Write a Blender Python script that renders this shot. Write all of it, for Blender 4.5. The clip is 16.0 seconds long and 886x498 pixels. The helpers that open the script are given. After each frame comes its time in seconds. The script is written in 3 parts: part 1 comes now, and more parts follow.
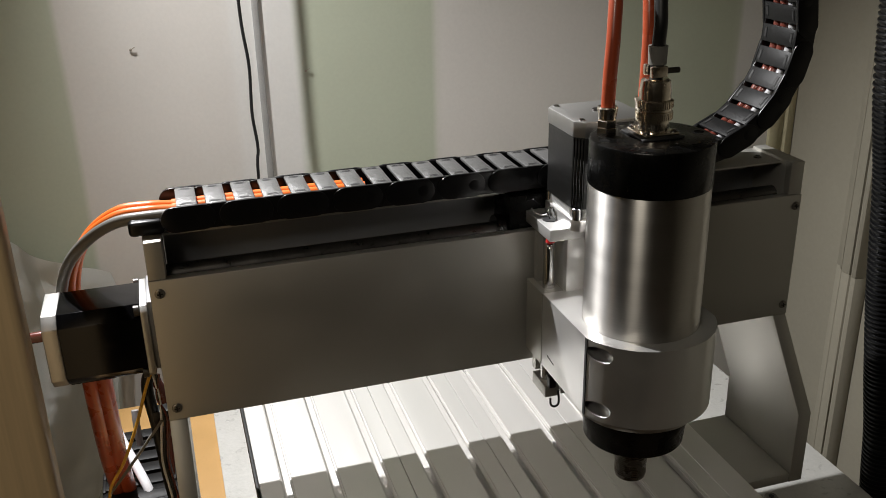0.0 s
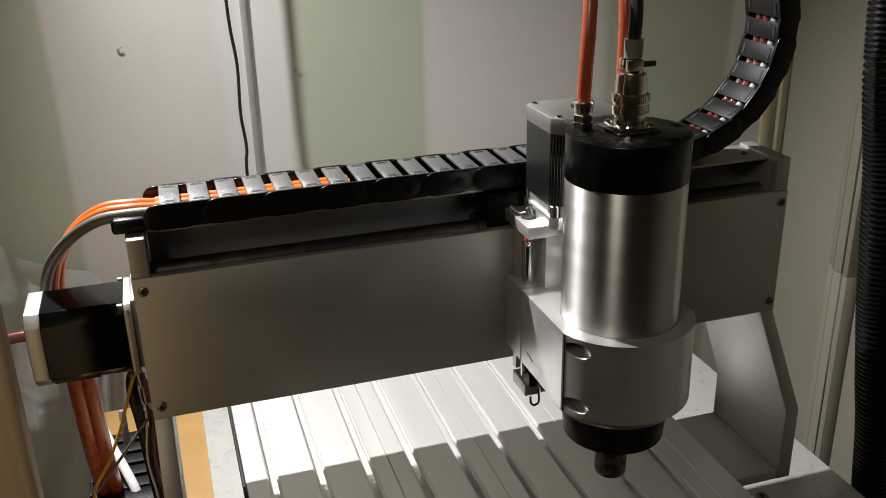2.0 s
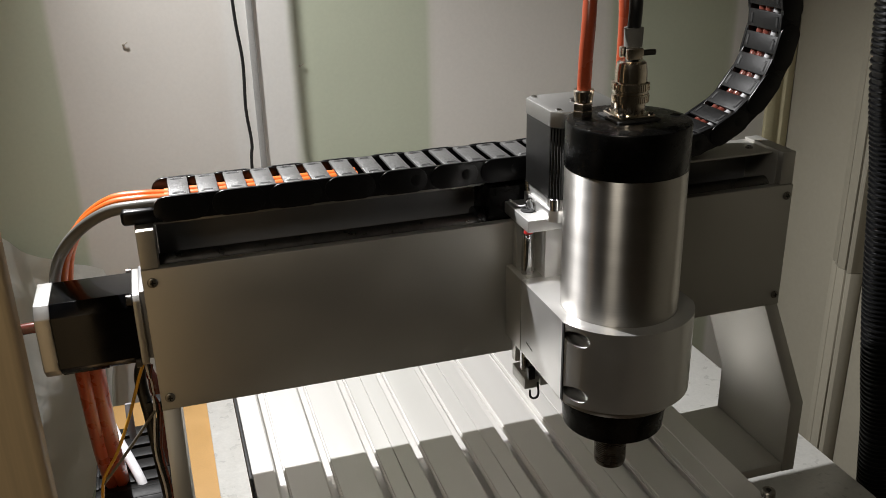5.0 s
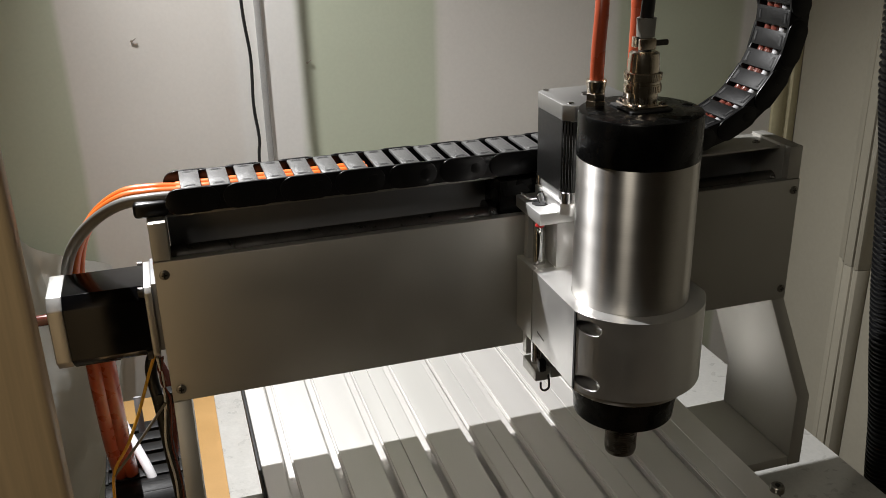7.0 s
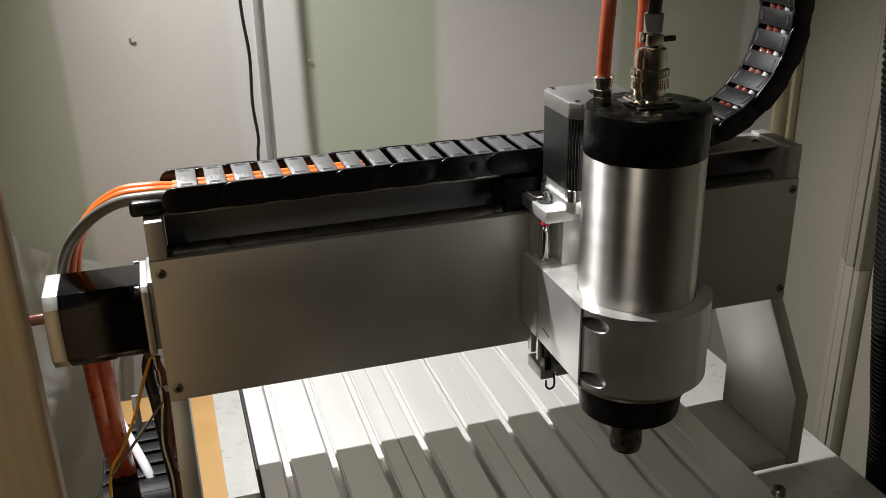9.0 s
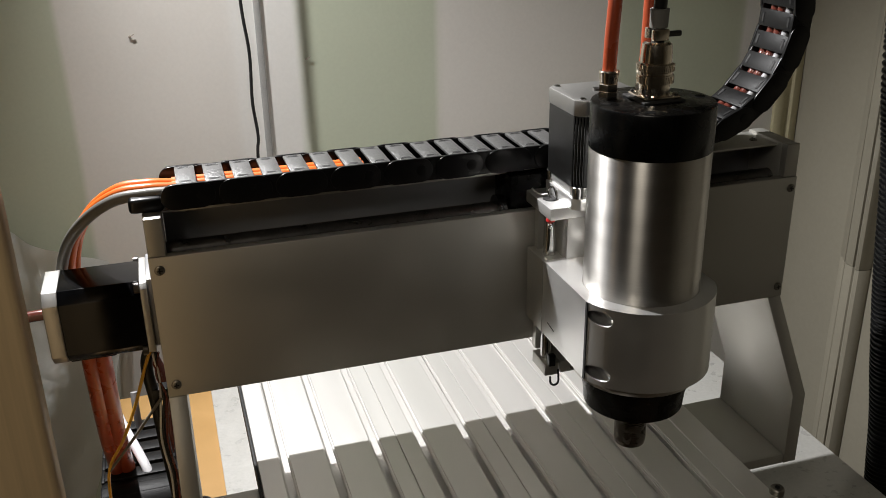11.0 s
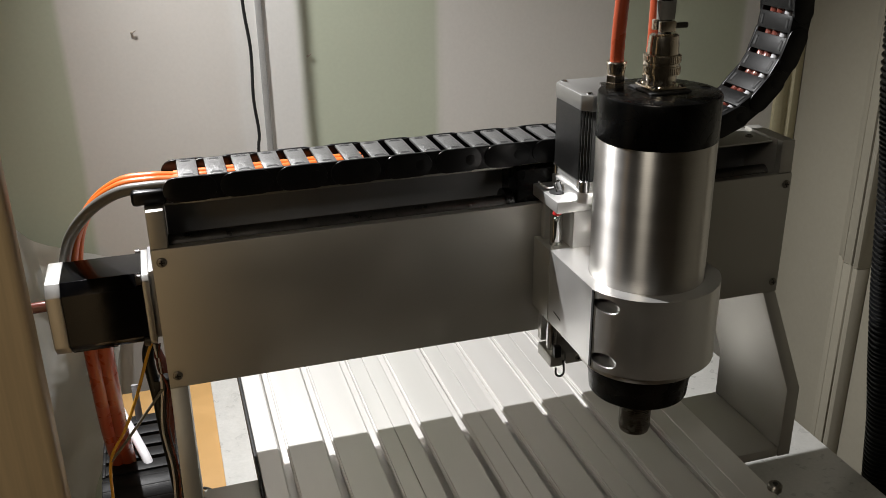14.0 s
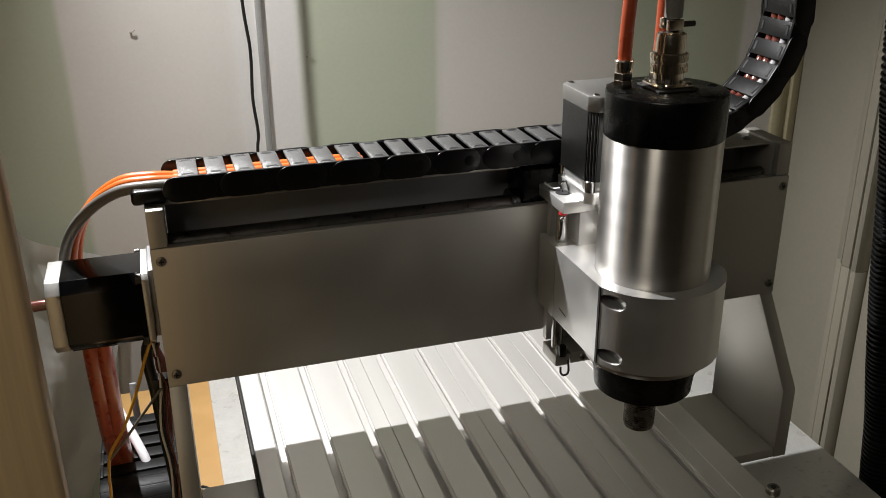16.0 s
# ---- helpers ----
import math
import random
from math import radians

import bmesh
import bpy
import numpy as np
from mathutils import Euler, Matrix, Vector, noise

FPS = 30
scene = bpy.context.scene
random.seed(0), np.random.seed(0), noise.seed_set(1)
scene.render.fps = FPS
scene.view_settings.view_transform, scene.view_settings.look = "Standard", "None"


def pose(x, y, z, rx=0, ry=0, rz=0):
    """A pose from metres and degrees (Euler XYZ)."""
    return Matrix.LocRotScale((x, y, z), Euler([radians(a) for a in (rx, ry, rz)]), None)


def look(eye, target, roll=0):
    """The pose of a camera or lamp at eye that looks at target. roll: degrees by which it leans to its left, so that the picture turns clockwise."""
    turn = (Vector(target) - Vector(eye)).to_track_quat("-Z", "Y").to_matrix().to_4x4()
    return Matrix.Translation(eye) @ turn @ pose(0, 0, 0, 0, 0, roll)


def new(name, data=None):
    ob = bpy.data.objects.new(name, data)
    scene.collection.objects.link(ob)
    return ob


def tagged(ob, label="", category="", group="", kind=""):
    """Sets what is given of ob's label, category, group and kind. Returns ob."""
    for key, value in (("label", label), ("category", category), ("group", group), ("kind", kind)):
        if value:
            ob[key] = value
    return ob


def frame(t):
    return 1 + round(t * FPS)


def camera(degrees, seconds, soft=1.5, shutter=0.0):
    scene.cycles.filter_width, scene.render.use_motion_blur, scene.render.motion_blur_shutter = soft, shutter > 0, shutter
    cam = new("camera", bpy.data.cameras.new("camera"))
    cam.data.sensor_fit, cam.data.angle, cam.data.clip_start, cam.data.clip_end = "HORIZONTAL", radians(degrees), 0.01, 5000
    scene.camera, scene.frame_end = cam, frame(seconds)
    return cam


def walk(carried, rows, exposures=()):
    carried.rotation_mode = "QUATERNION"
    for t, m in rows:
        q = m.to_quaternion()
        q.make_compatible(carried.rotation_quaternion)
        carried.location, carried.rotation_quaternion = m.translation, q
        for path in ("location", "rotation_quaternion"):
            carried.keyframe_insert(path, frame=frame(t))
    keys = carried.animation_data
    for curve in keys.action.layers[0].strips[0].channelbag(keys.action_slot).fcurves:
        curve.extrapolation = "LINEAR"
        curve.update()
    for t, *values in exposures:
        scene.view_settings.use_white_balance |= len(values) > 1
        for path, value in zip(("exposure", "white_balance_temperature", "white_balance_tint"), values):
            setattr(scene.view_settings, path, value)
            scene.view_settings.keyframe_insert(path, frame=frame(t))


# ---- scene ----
FOV = 51.27
cam = camera(FOV, 16.0, soft=0.6)
walk(cam, [
    (0.0, pose(0.0306, -0.6177, 0.4898, 67.643, 1.181, -17.250)),
    (0.5, pose(0.0328, -0.6190, 0.4896, 67.638, 1.216, -17.204)),
    (1.0, pose(0.0322, -0.6192, 0.4902, 67.660, 1.220, -17.210)),
    (1.5, pose(0.0368, -0.6172, 0.4879, 67.734, 1.255, -17.461)),
    (2.0, pose(0.0373, -0.6149, 0.4859, 67.730, 1.259, -17.630)),
    (2.5, pose(0.0370, -0.6136, 0.4852, 67.687, 1.220, -17.705)),
    (3.0, pose(0.0339, -0.6162, 0.4853, 67.709, 1.161, -17.723)),
    (3.5, pose(0.0320, -0.6168, 0.4840, 67.709, 1.189, -17.697)),
    (4.0, pose(0.0320, -0.6165, 0.4837, 67.744, 1.193, -17.664)),
    (6.5, pose(0.0252, -0.6144, 0.4804, 67.562, 1.160, -17.506)),
    (7.0, pose(0.0240, -0.6158, 0.4805, 67.591, 1.173, -17.449)),
    (7.5, pose(0.0261, -0.6149, 0.4805, 67.536, 1.221, -17.403)),
    (8.0, pose(0.0262, -0.6132, 0.4812, 67.522, 1.169, -17.430)),
    (8.5, pose(0.0275, -0.6110, 0.4819, 67.407, 1.109, -17.385)),
    (9.0, pose(0.0269, -0.6103, 0.4806, 67.447, 1.114, -17.382)),
    (11.5, pose(0.0279, -0.6104, 0.4808, 67.337, 0.932, -17.330)),
    (12.0, pose(0.0266, -0.6110, 0.4803, 67.373, 0.850, -17.413)),
    (12.5, pose(0.0245, -0.6123, 0.4809, 67.307, 0.796, -17.369)),
    (13.0, pose(0.0230, -0.6132, 0.4813, 67.277, 0.778, -17.331)),
    (13.5, pose(0.0231, -0.6139, 0.4808, 67.308, 0.786, -17.321)),
    (14.0, pose(0.0254, -0.6138, 0.4804, 67.260, 0.760, -17.286)),
    (14.5, pose(0.0250, -0.6123, 0.4807, 67.201, 0.569, -17.371)),
    (15.0, pose(0.0260, -0.6116, 0.4801, 67.216, 0.484, -17.386)),
    (15.5, pose(0.0255, -0.6120, 0.4811, 67.260, 0.430, -17.400)),
    (16.0, pose(0.0235, -0.6122, 0.4820, 67.243, 0.444, -17.361)),
])

# seconds, then how far the gantry (y), the carriage (x) and the slide (z) stand from their middle, in metres
TRAVEL = [
    (0.0, -0.0114, 0.0076, -0.0064),
    (0.5, -0.0104, 0.0062, -0.0063),
    (1.0, -0.0088, 0.0053, -0.0058),
    (1.5, -0.0075, 0.0036, -0.0052),
    (2.0, -0.0070, 0.0021, -0.0050),
    (2.5, -0.0061, 0.0003, -0.0043),
    (3.0, -0.0061, -0.0015, -0.0035),
    (3.5, -0.0060, -0.0026, -0.0034),
    (4.0, -0.0059, -0.0038, -0.0031),
    (6.5, -0.0018, -0.0023, -0.0006),
    (7.0, -0.0012, -0.0014, -0.0001),
    (7.5, 0.0000, -0.0000, 0.0000),
    (8.0, 0.0011, 0.0016, 0.0004),
    (8.5, 0.0017, 0.0036, 0.0013),
    (9.0, 0.0024, 0.0048, 0.0012),
    (11.5, 0.0060, 0.0118, 0.0036),
    (12.0, 0.0073, 0.0130, 0.0040),
    (12.5, 0.0081, 0.0142, 0.0047),
    (13.0, 0.0088, 0.0150, 0.0054),
    (13.5, 0.0094, 0.0162, 0.0056),
    (14.0, 0.0101, 0.0178, 0.0057),
    (14.5, 0.0116, 0.0197, 0.0068),
    (15.0, 0.0128, 0.0219, 0.0073),
    (15.5, 0.0134, 0.0235, 0.0076),
    (16.0, 0.0136, 0.0242, 0.0081),
]

# ---- light ----
world = bpy.data.worlds.new("world")
scene.world = world
world.use_nodes = True
world.node_tree.nodes["Background"].inputs[0].default_value = (0.85, 0.92, 1.0, 1)
world.node_tree.nodes["Background"].inputs[1].default_value = 0.006
scene.view_settings.exposure = 0.0

# the small work light behind the machine
LAMP = (-0.11, 0.402, 0.855)
lamp_data = bpy.data.lights.new("work_light", "SPOT")
lamp_data.energy = 81
lamp_data.shadow_soft_size = 0.008
lamp_data.spot_size = radians(92)
lamp_data.spot_blend = 1.0
lamp_data.color = (0.95, 0.94, 0.94)
lamp = new("work_light", lamp_data)
lamp.matrix_world = look(LAMP, (0.31, 0.10, 0.0))

room_data = bpy.data.lights.new("room_light", "AREA")
room_data.shape, room_data.size, room_data.size_y = "RECTANGLE", 0.34, 0.34
room_data.energy = 2.8
room_data.color = (1.0, 0.92, 0.79)
room_light = new("room_light", room_data)
room_light.matrix_world = look((-0.40, -0.86, 1.04), (0.05, 0.0, 0.15))


# ---- materials ----
def material(name, color, rough=0.5, metal=0.0, vary=0.12, scale=60.0, bump=0.05, fine=900.0, rvary=0.1, stretch=(1, 1, 1), spec=0.5, coat=0.0):
    """Base colour with two scales of variation, roughness variation and fine relief, in metres of the object's own space."""
    m = bpy.data.materials.new(name)
    m.use_nodes = True
    nt = m.node_tree
    b = nt.nodes["Principled BSDF"]
    tc = nt.nodes.new("ShaderNodeTexCoord")
    mp = nt.nodes.new("ShaderNodeMapping")
    mp.inputs["Scale"].default_value = stretch
    nt.links.new(tc.outputs["Object"], mp.inputs[0])
    n1 = nt.nodes.new("ShaderNodeTexNoise")
    n1.inputs["Scale"].default_value, n1.inputs["Detail"].default_value = scale, 5
    n2 = nt.nodes.new("ShaderNodeTexNoise")
    n2.inputs["Scale"].default_value, n2.inputs["Detail"].default_value = fine, 3
    for n in (n1, n2):
        nt.links.new(mp.outputs[0], n.inputs["Vector"])
    ad = nt.nodes.new("ShaderNodeMath")
    ad.operation = "ADD"
    nt.links.new(n1.outputs[0], ad.inputs[0])
    nt.links.new(n2.outputs[0], ad.inputs[1])
    mr = nt.nodes.new("ShaderNodeMapRange")
    mr.inputs[1].default_value, mr.inputs[2].default_value = 0.6, 1.4
    mr.inputs[3].default_value, mr.inputs[4].default_value = 1 - vary, 1 + vary
    nt.links.new(ad.outputs[0], mr.inputs[0])
    mix = nt.nodes.new("ShaderNodeMix")
    mix.data_type, mix.blend_type = "RGBA", "MULTIPLY"
    mix.inputs[0].default_value = 1
    mix.inputs[6].default_value = (*color, 1)
    nt.links.new(mr.outputs[0], mix.inputs[7])
    nt.links.new(mix.outputs[2], b.inputs["Base Color"])
    rr = nt.nodes.new("ShaderNodeMapRange")
    rr.inputs[1].default_value, rr.inputs[2].default_value = 0.3, 0.7
    rr.inputs[3].default_value, rr.inputs[4].default_value = max(rough - rvary, 0.03), min(rough + rvary, 1)
    nt.links.new(n1.outputs[0], rr.inputs[0])
    nt.links.new(rr.outputs[0], b.inputs["Roughness"])
    b.inputs["Metallic"].default_value = metal
    b.inputs["Specular IOR Level"].default_value = spec
    b.inputs["Coat Weight"].default_value = coat
    bp = nt.nodes.new("ShaderNodeBump")
    bp.inputs["Strength"].default_value, bp.inputs["Distance"].default_value = bump, 0.0005
    nt.links.new(n2.outputs[0], bp.inputs["Height"])
    nt.links.new(bp.outputs[0], b.inputs["Normal"])
    return m


ALU = material("satin_aluminium", (0.46, 0.45, 0.415), 0.46, 0.75, 0.06, 25, 0.06, 1500, 0.06)
ALU_BED = material("extruded_aluminium", (0.75, 0.735, 0.71), 0.40, 0.66, 0.022, 18, 0.05, 700, 0.025, (6, 0.15, 1))
ALU_EDGE = material("milled_aluminium", (0.74, 0.735, 0.72), 0.37, 0.82, 0.06, 40, 0.08, 1800, 0.08)
STEEL = material("brushed_steel", (0.60, 0.58, 0.55), 0.36, 1.0, 0.08, 6, 0.06, 260, 0.04, (0.3, 0.3, 9))
CHROME = material("ground_steel_rod", (0.55, 0.55, 0.55), 0.14, 1.0, 0.05, 60, 0.02)
NICKEL = material("nickel_plated_brass", (0.80, 0.72, 0.61), 0.19, 1.0, 0.12, 120, 0.05)
BLACK_ANO = material("black_anodised", (0.0016, 0.0016, 0.0016), 0.27, 0.0, 0.3, 80, 0.04, 1600, 0.04, spec=0.30)
BLACK_PLA = material("black_plastic", (0.004, 0.004, 0.0045), 0.32, 0.0, 0.2, 90, 0.06, 900, 0.04, spec=0.32)
BLACK_PAINT = material("black_motor_lacquer", (0.002, 0.002, 0.0024), 0.20, 0.0, 0.3, 60, 0.06, 700, 0.04, spec=0.25)
MOTOR_LAM = material("dusty_motor_laminations", (0.0055, 0.0054, 0.005), 0.42, 0.0, 0.4, 600, 0.35, 1800, 0.04)
RUBBER = material("black_rubber", (0.012, 0.012, 0.012), 0.6, 0.0, 0.3, 60, 0.1)
DARK_STEEL = material("blackened_steel", (0.10, 0.095, 0.09), 0.35, 0.9, 0.2, 120, 0.08)
ORANGE = material("orange_tube", (0.37, 0.068, 0.028), 0.28, 0.0, 0.12, 40, 0.03, 600, 0.08, coat=0.3)
RED_BROWN = material("red_brown_tube", (0.13, 0.032, 0.022), 0.25, 0.0, 0.15, 60, 0.03, 600, 0.08, coat=0.3)
BRIGHT_ORANGE = material("bright_orange_jacket", (0.78, 0.155, 0.02), 0.38, 0.0, 0.08, 50, 0.03)
GREY_CABLE = material("grey_cable_jacket", (0.16, 0.155, 0.14), 0.42, 0.0, 0.12, 50, 0.05)
WHITE_CABLE = material("white_cable_jacket", (0.72, 0.72, 0.74), 0.4, 0.0, 0.08, 50, 0.05)
BLACK_CABLE = material("black_cable_jacket", (0.012, 0.012, 0.012), 0.4, 0.0, 0.2, 50, 0.05)
PALE_TUBE = material("pale_grey_tube", (0.34, 0.34, 0.35), 0.4, 0.0, 0.08, 50, 0.05)
YELLOW_WIRE = material("yellow_wire", (0.72, 0.40, 0.04), 0.4, 0.0, 0.1, 60, 0.03)
RED_RUBBER = material("red_rubber", (0.45, 0.02, 0.02), 0.4, 0.0, 0.1, 60, 0.03)
FOAM = material("white_packing_foam", (0.42, 0.415, 0.39), 0.38, 0.0, 0.10, 90, 0.55, 260, 0.15, coat=0.2)
BOARD = material("orange_particle_board", (0.40, 0.235, 0.085), 0.5, 0.0, 0.12, 30, 0.1, 700, 0.1)
POST_WOOD = material("pale_beech", (0.70, 0.50, 0.275), 0.42, 0.0, 0.22, 22, 0.12, 240, 0.08, (1, 1, 0.035))
CLOTH = material("pale_grey_cloth", (0.82, 0.82, 0.79), 0.8, 0.0, 0.08, 12, 0.3, 900, 0.05)
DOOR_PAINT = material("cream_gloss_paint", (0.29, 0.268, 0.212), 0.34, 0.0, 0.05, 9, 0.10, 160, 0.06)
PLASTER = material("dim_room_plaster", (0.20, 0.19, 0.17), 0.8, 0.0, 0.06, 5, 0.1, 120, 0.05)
FLOOR_MAT = material("dark_wood_floor", (0.20, 0.14, 0.09), 0.5, 0.0, 0.15, 8, 0.1, 90, 0.1, (1, 8, 1))


def brushed(m, amount):
    """Fine turning marks round the vertical axis, which draw the gloss out along it."""
    nt = m.node_tree
    b = nt.nodes["Principled BSDF"]
    tg = nt.nodes.new("ShaderNodeTangent")
    tg.direction_type, tg.axis = "RADIAL", "Z"
    nt.links.new(tg.outputs[0], b.inputs["Tangent"])
    b.inputs["Anisotropic"].default_value = amount
    b.inputs["Anisotropic Rotation"].default_value = 0.25


brushed(STEEL, 0.9)
HOSE_RED = material("red_hose", (0.40, 0.075, 0.03), 0.3, 0.0, 0.15, 60, 0.03, 600, 0.08, coat=0.3)
CAST_ALU = material("cast_aluminium", (0.42, 0.415, 0.40), 0.45, 0.97, 0.05, 300, 0.2, 1800, 0.02)
NOSE_STEEL = material("oiled_steel", (0.26, 0.24, 0.22), 0.26, 1.0, 0.15, 120, 0.06)
SCREW_STEEL = material("zinc_screw", (0.24, 0.225, 0.20), 0.34, 0.95, 0.2, 300, 0.08)
BLACK_HOLE = material("dark_recess", (0.0015, 0.0015, 0.0015), 0.7, spec=0.1)
DARK_ANO = material("dark_grey_anodised", (0.27, 0.275, 0.285), 0.44, 0.3, 0.06, 30, 0.05)
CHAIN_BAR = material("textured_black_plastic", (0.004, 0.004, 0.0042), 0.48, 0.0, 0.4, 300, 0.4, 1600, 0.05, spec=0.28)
# lit copy of the bar plastic: dust specks, and glare put into the base colour
DUSTY_GLARE_BAR = material("dusty_glare_black_plastic", (0.08, 0.08, 0.079), 0.36, 0.0, 0.55, 500, 0.6, 2200, 0.08, spec=0.8)


def striped_wall():
    m = material("striped_wall_paint", (0.66, 0.63, 0.585), 0.62, 0.0, 0.035, 7, 0.16, 240, 0.06)
    nt = m.node_tree
    mix = [n for n in nt.nodes if n.bl_idname == "ShaderNodeMix"][0]
    tc = [n for n in nt.nodes if n.bl_idname == "ShaderNodeTexCoord"][0]
    sp = nt.nodes.new("ShaderNodeSeparateXYZ")
    wob = nt.nodes.new("ShaderNodeTexNoise")
    wob.inputs["Scale"].default_value = 6
    nt.links.new(tc.outputs["Object"], sp.inputs[0])
    nt.links.new(tc.outputs["Object"], wob.inputs["Vector"])
    off = nt.nodes.new("ShaderNodeMath")
    off.operation, off.inputs[1].default_value = "MULTIPLY_ADD", 0.008
    nt.links.new(wob.outputs[0], off.inputs[0])
    nt.links.new(sp.outputs[0], off.inputs[2])
    mr = nt.nodes.new("ShaderNodeMapRange")
    mr.inputs[1].default_value, mr.inputs[2].default_value = -1.0, 1.0
    nt.links.new(off.outputs[0], mr.inputs[0])
    ramp = nt.nodes.new("ShaderNodeValToRGB")
    white, green, pale = (0.66, 0.63, 0.585, 1), (0.47, 0.50, 0.385, 1), (0.70, 0.685, 0.65, 1)
    stops = [(-0.95, green), (-0.082, green), (-0.074, white), (0.110, white), (0.122, pale), (0.195, pale), (0.203, green),
             (0.374, green), (0.380, white), (0.634, white), (0.642, green), (0.831, green), (0.837, pale)]
    el = ramp.color_ramp.elements
    while len(el) < len(stops):
        el.new(0.5)
    for e, (p, c) in zip(el, stops):
        e.position, e.color = (p + 0.004 + 1) / 2, c
    nt.links.new(mr.outputs[0], ramp.inputs[0])
    nt.links.new(ramp.outputs[0], mix.inputs[6])
    return m


WALL = striped_wall()


# ---- mesh helpers ----
BASE = {}


def thing(name, base, label, category, group=""):
    """An Empty at its base; the parts below it are given in the place's own metres."""
    ob = new(name)
    ob.empty_display_size = 0.02
    ob.location = base
    BASE[ob] = Vector(base)
    return tagged(ob, label, category, group)


def finish(bm, name, mat, smooth=True, angle=32):
    me = bpy.data.meshes.new(name)
    if smooth:
        for f in bm.faces:
            f.smooth = True
        for e in bm.edges:
            if len(e.link_faces) == 2 and e.calc_face_angle(0) > radians(angle):
                e.smooth = False
    bm.to_mesh(me)
    bm.free()
    me.materials.append(mat)
    return me


def part(name, bm, mat, parent, label=""):
    base = BASE[parent]
    bmesh.ops.translate(bm, verts=bm.verts, vec=-base)
    ob = new(name, finish(bm, name, mat))
    ob.parent = parent
    BASE[ob] = base
    return tagged(ob, label)


def solid(name, bm, mat, label="", category="", kind="", group=""):
    """One mesh that is a thing, or a piece of the setting, of its own; its origin is the middle of its base."""
    vs = [v.co for v in bm.verts]
    base = Vector(((min(v.x for v in vs) + max(v.x for v in vs)) / 2, (min(v.y for v in vs) + max(v.y for v in vs)) / 2, min(v.z for v in vs)))
    if kind == "structure":
        base = Vector((0, 0, 0))
    bmesh.ops.translate(bm, verts=bm.verts, vec=-base)
    ob = new(name, finish(bm, name, mat))
    ob.location = base
    BASE[ob] = base
    return tagged(ob, label, category, group, kind)


def box(x0, x1, y0, y1, z0, z1, bevel=0.0008, seg=2, bm=None):
    b = bmesh.new()
    bmesh.ops.create_cube(b, size=1, matrix=Matrix.Translation(((x0 + x1) / 2, (y0 + y1) / 2, (z0 + z1) / 2)) @ Matrix.Diagonal((x1 - x0, y1 - y0, z1 - z0, 1)))
    if bevel:
        bmesh.ops.bevel(b, geom=b.edges[:], offset=bevel, segments=seg, profile=0.5, affect="EDGES")
    return merge(bm, b)


def merge(bm, b):
    if bm is None:
        return b
    me = bpy.data.meshes.new("tmp")
    b.to_mesh(me)
    b.free()
    bm.from_mesh(me)
    bpy.data.meshes.remove(me)
    return bm


def lathe(profile, at=(0, 0, 0), axis="z", n=48, bm=None, cap=True):
    """A profile of (radius, height) turned about an axis through at."""
    b = bmesh.new()
    rings = []
    for r, h in profile:
        ring = []
        for i in range(n):
            a = 2 * math.pi * i / n
            p = (r * math.cos(a), r * math.sin(a), h)
            ring.append(b.verts.new(p))
        rings.append(ring)
    for q, w in zip(rings, rings[1:]):
        for i in range(n):
            b.faces.new((q[i], q[(i + 1) % n], w[(i + 1) % n], w[i]))
    if cap:
        b.faces.new(rings[0][::-1])
        b.faces.new(rings[-1])
    turn = {"z": Matrix(), "x": Matrix.Rotation(radians(90), 4, "Y"), "y": Matrix.Rotation(radians(-90), 4, "X"), "-y": Matrix.Rotation(radians(90), 4, "X")}[axis]
    bmesh.ops.transform(b, matrix=Matrix.Translation(at) @ turn, verts=b.verts)
    bmesh.ops.recalc_face_normals(b, faces=b.faces)
    return merge(bm, b)


def prism(outline, a0, a1, axis="x", bevel=0.0006, bm=None):
    """An outline extruded along an axis. axis x: outline of (y, z); y: of (x, z); z: of (x, y)."""
    b = bmesh.new()
    put = {"x": lambda p, a: (a, p[0], p[1]), "y": lambda p, a: (p[0], a, p[1]), "z": lambda p, a: (p[0], p[1], a)}[axis]
    lo = [b.verts.new(put(p, a0)) for p in outline]
    hi = [b.verts.new(put(p, a1)) for p in outline]
    n = len(outline)
    b.faces.new(lo)
    b.faces.new(hi[::-1])
    for i in range(n):
        b.faces.new((lo[i], hi[i], hi[(i + 1) % n], lo[(i + 1) % n]))
    bmesh.ops.recalc_face_normals(b, faces=b.faces)
    if bevel:
        sharp = [e for e in b.edges if e.calc_face_angle(0) > radians(40)]
        bmesh.ops.bevel(b, geom=sharp, offset=bevel, segments=2, profile=0.5, affect="EDGES")
    return merge(bm, b)


def spline(points, steps=8):
    """Catmull-Rom through the points."""
    ps = [Vector(p) for p in points]
    ps = [2 * ps[0] - ps[1], *ps, 2 * ps[-1] - ps[-2]]
    out = []
    for i in range(1, len(ps) - 2):
        a, b, c, d = ps[i - 1:i + 3]
        for k in range(steps):
            t = k / steps
            out.append(0.5 * (2 * b + (c - a) * t + (2 * a - 5 * b + 4 * c - d) * t * t + (3 * b - a - 3 * c + d) * t ** 3))
    out.append(ps[-2])
    return out


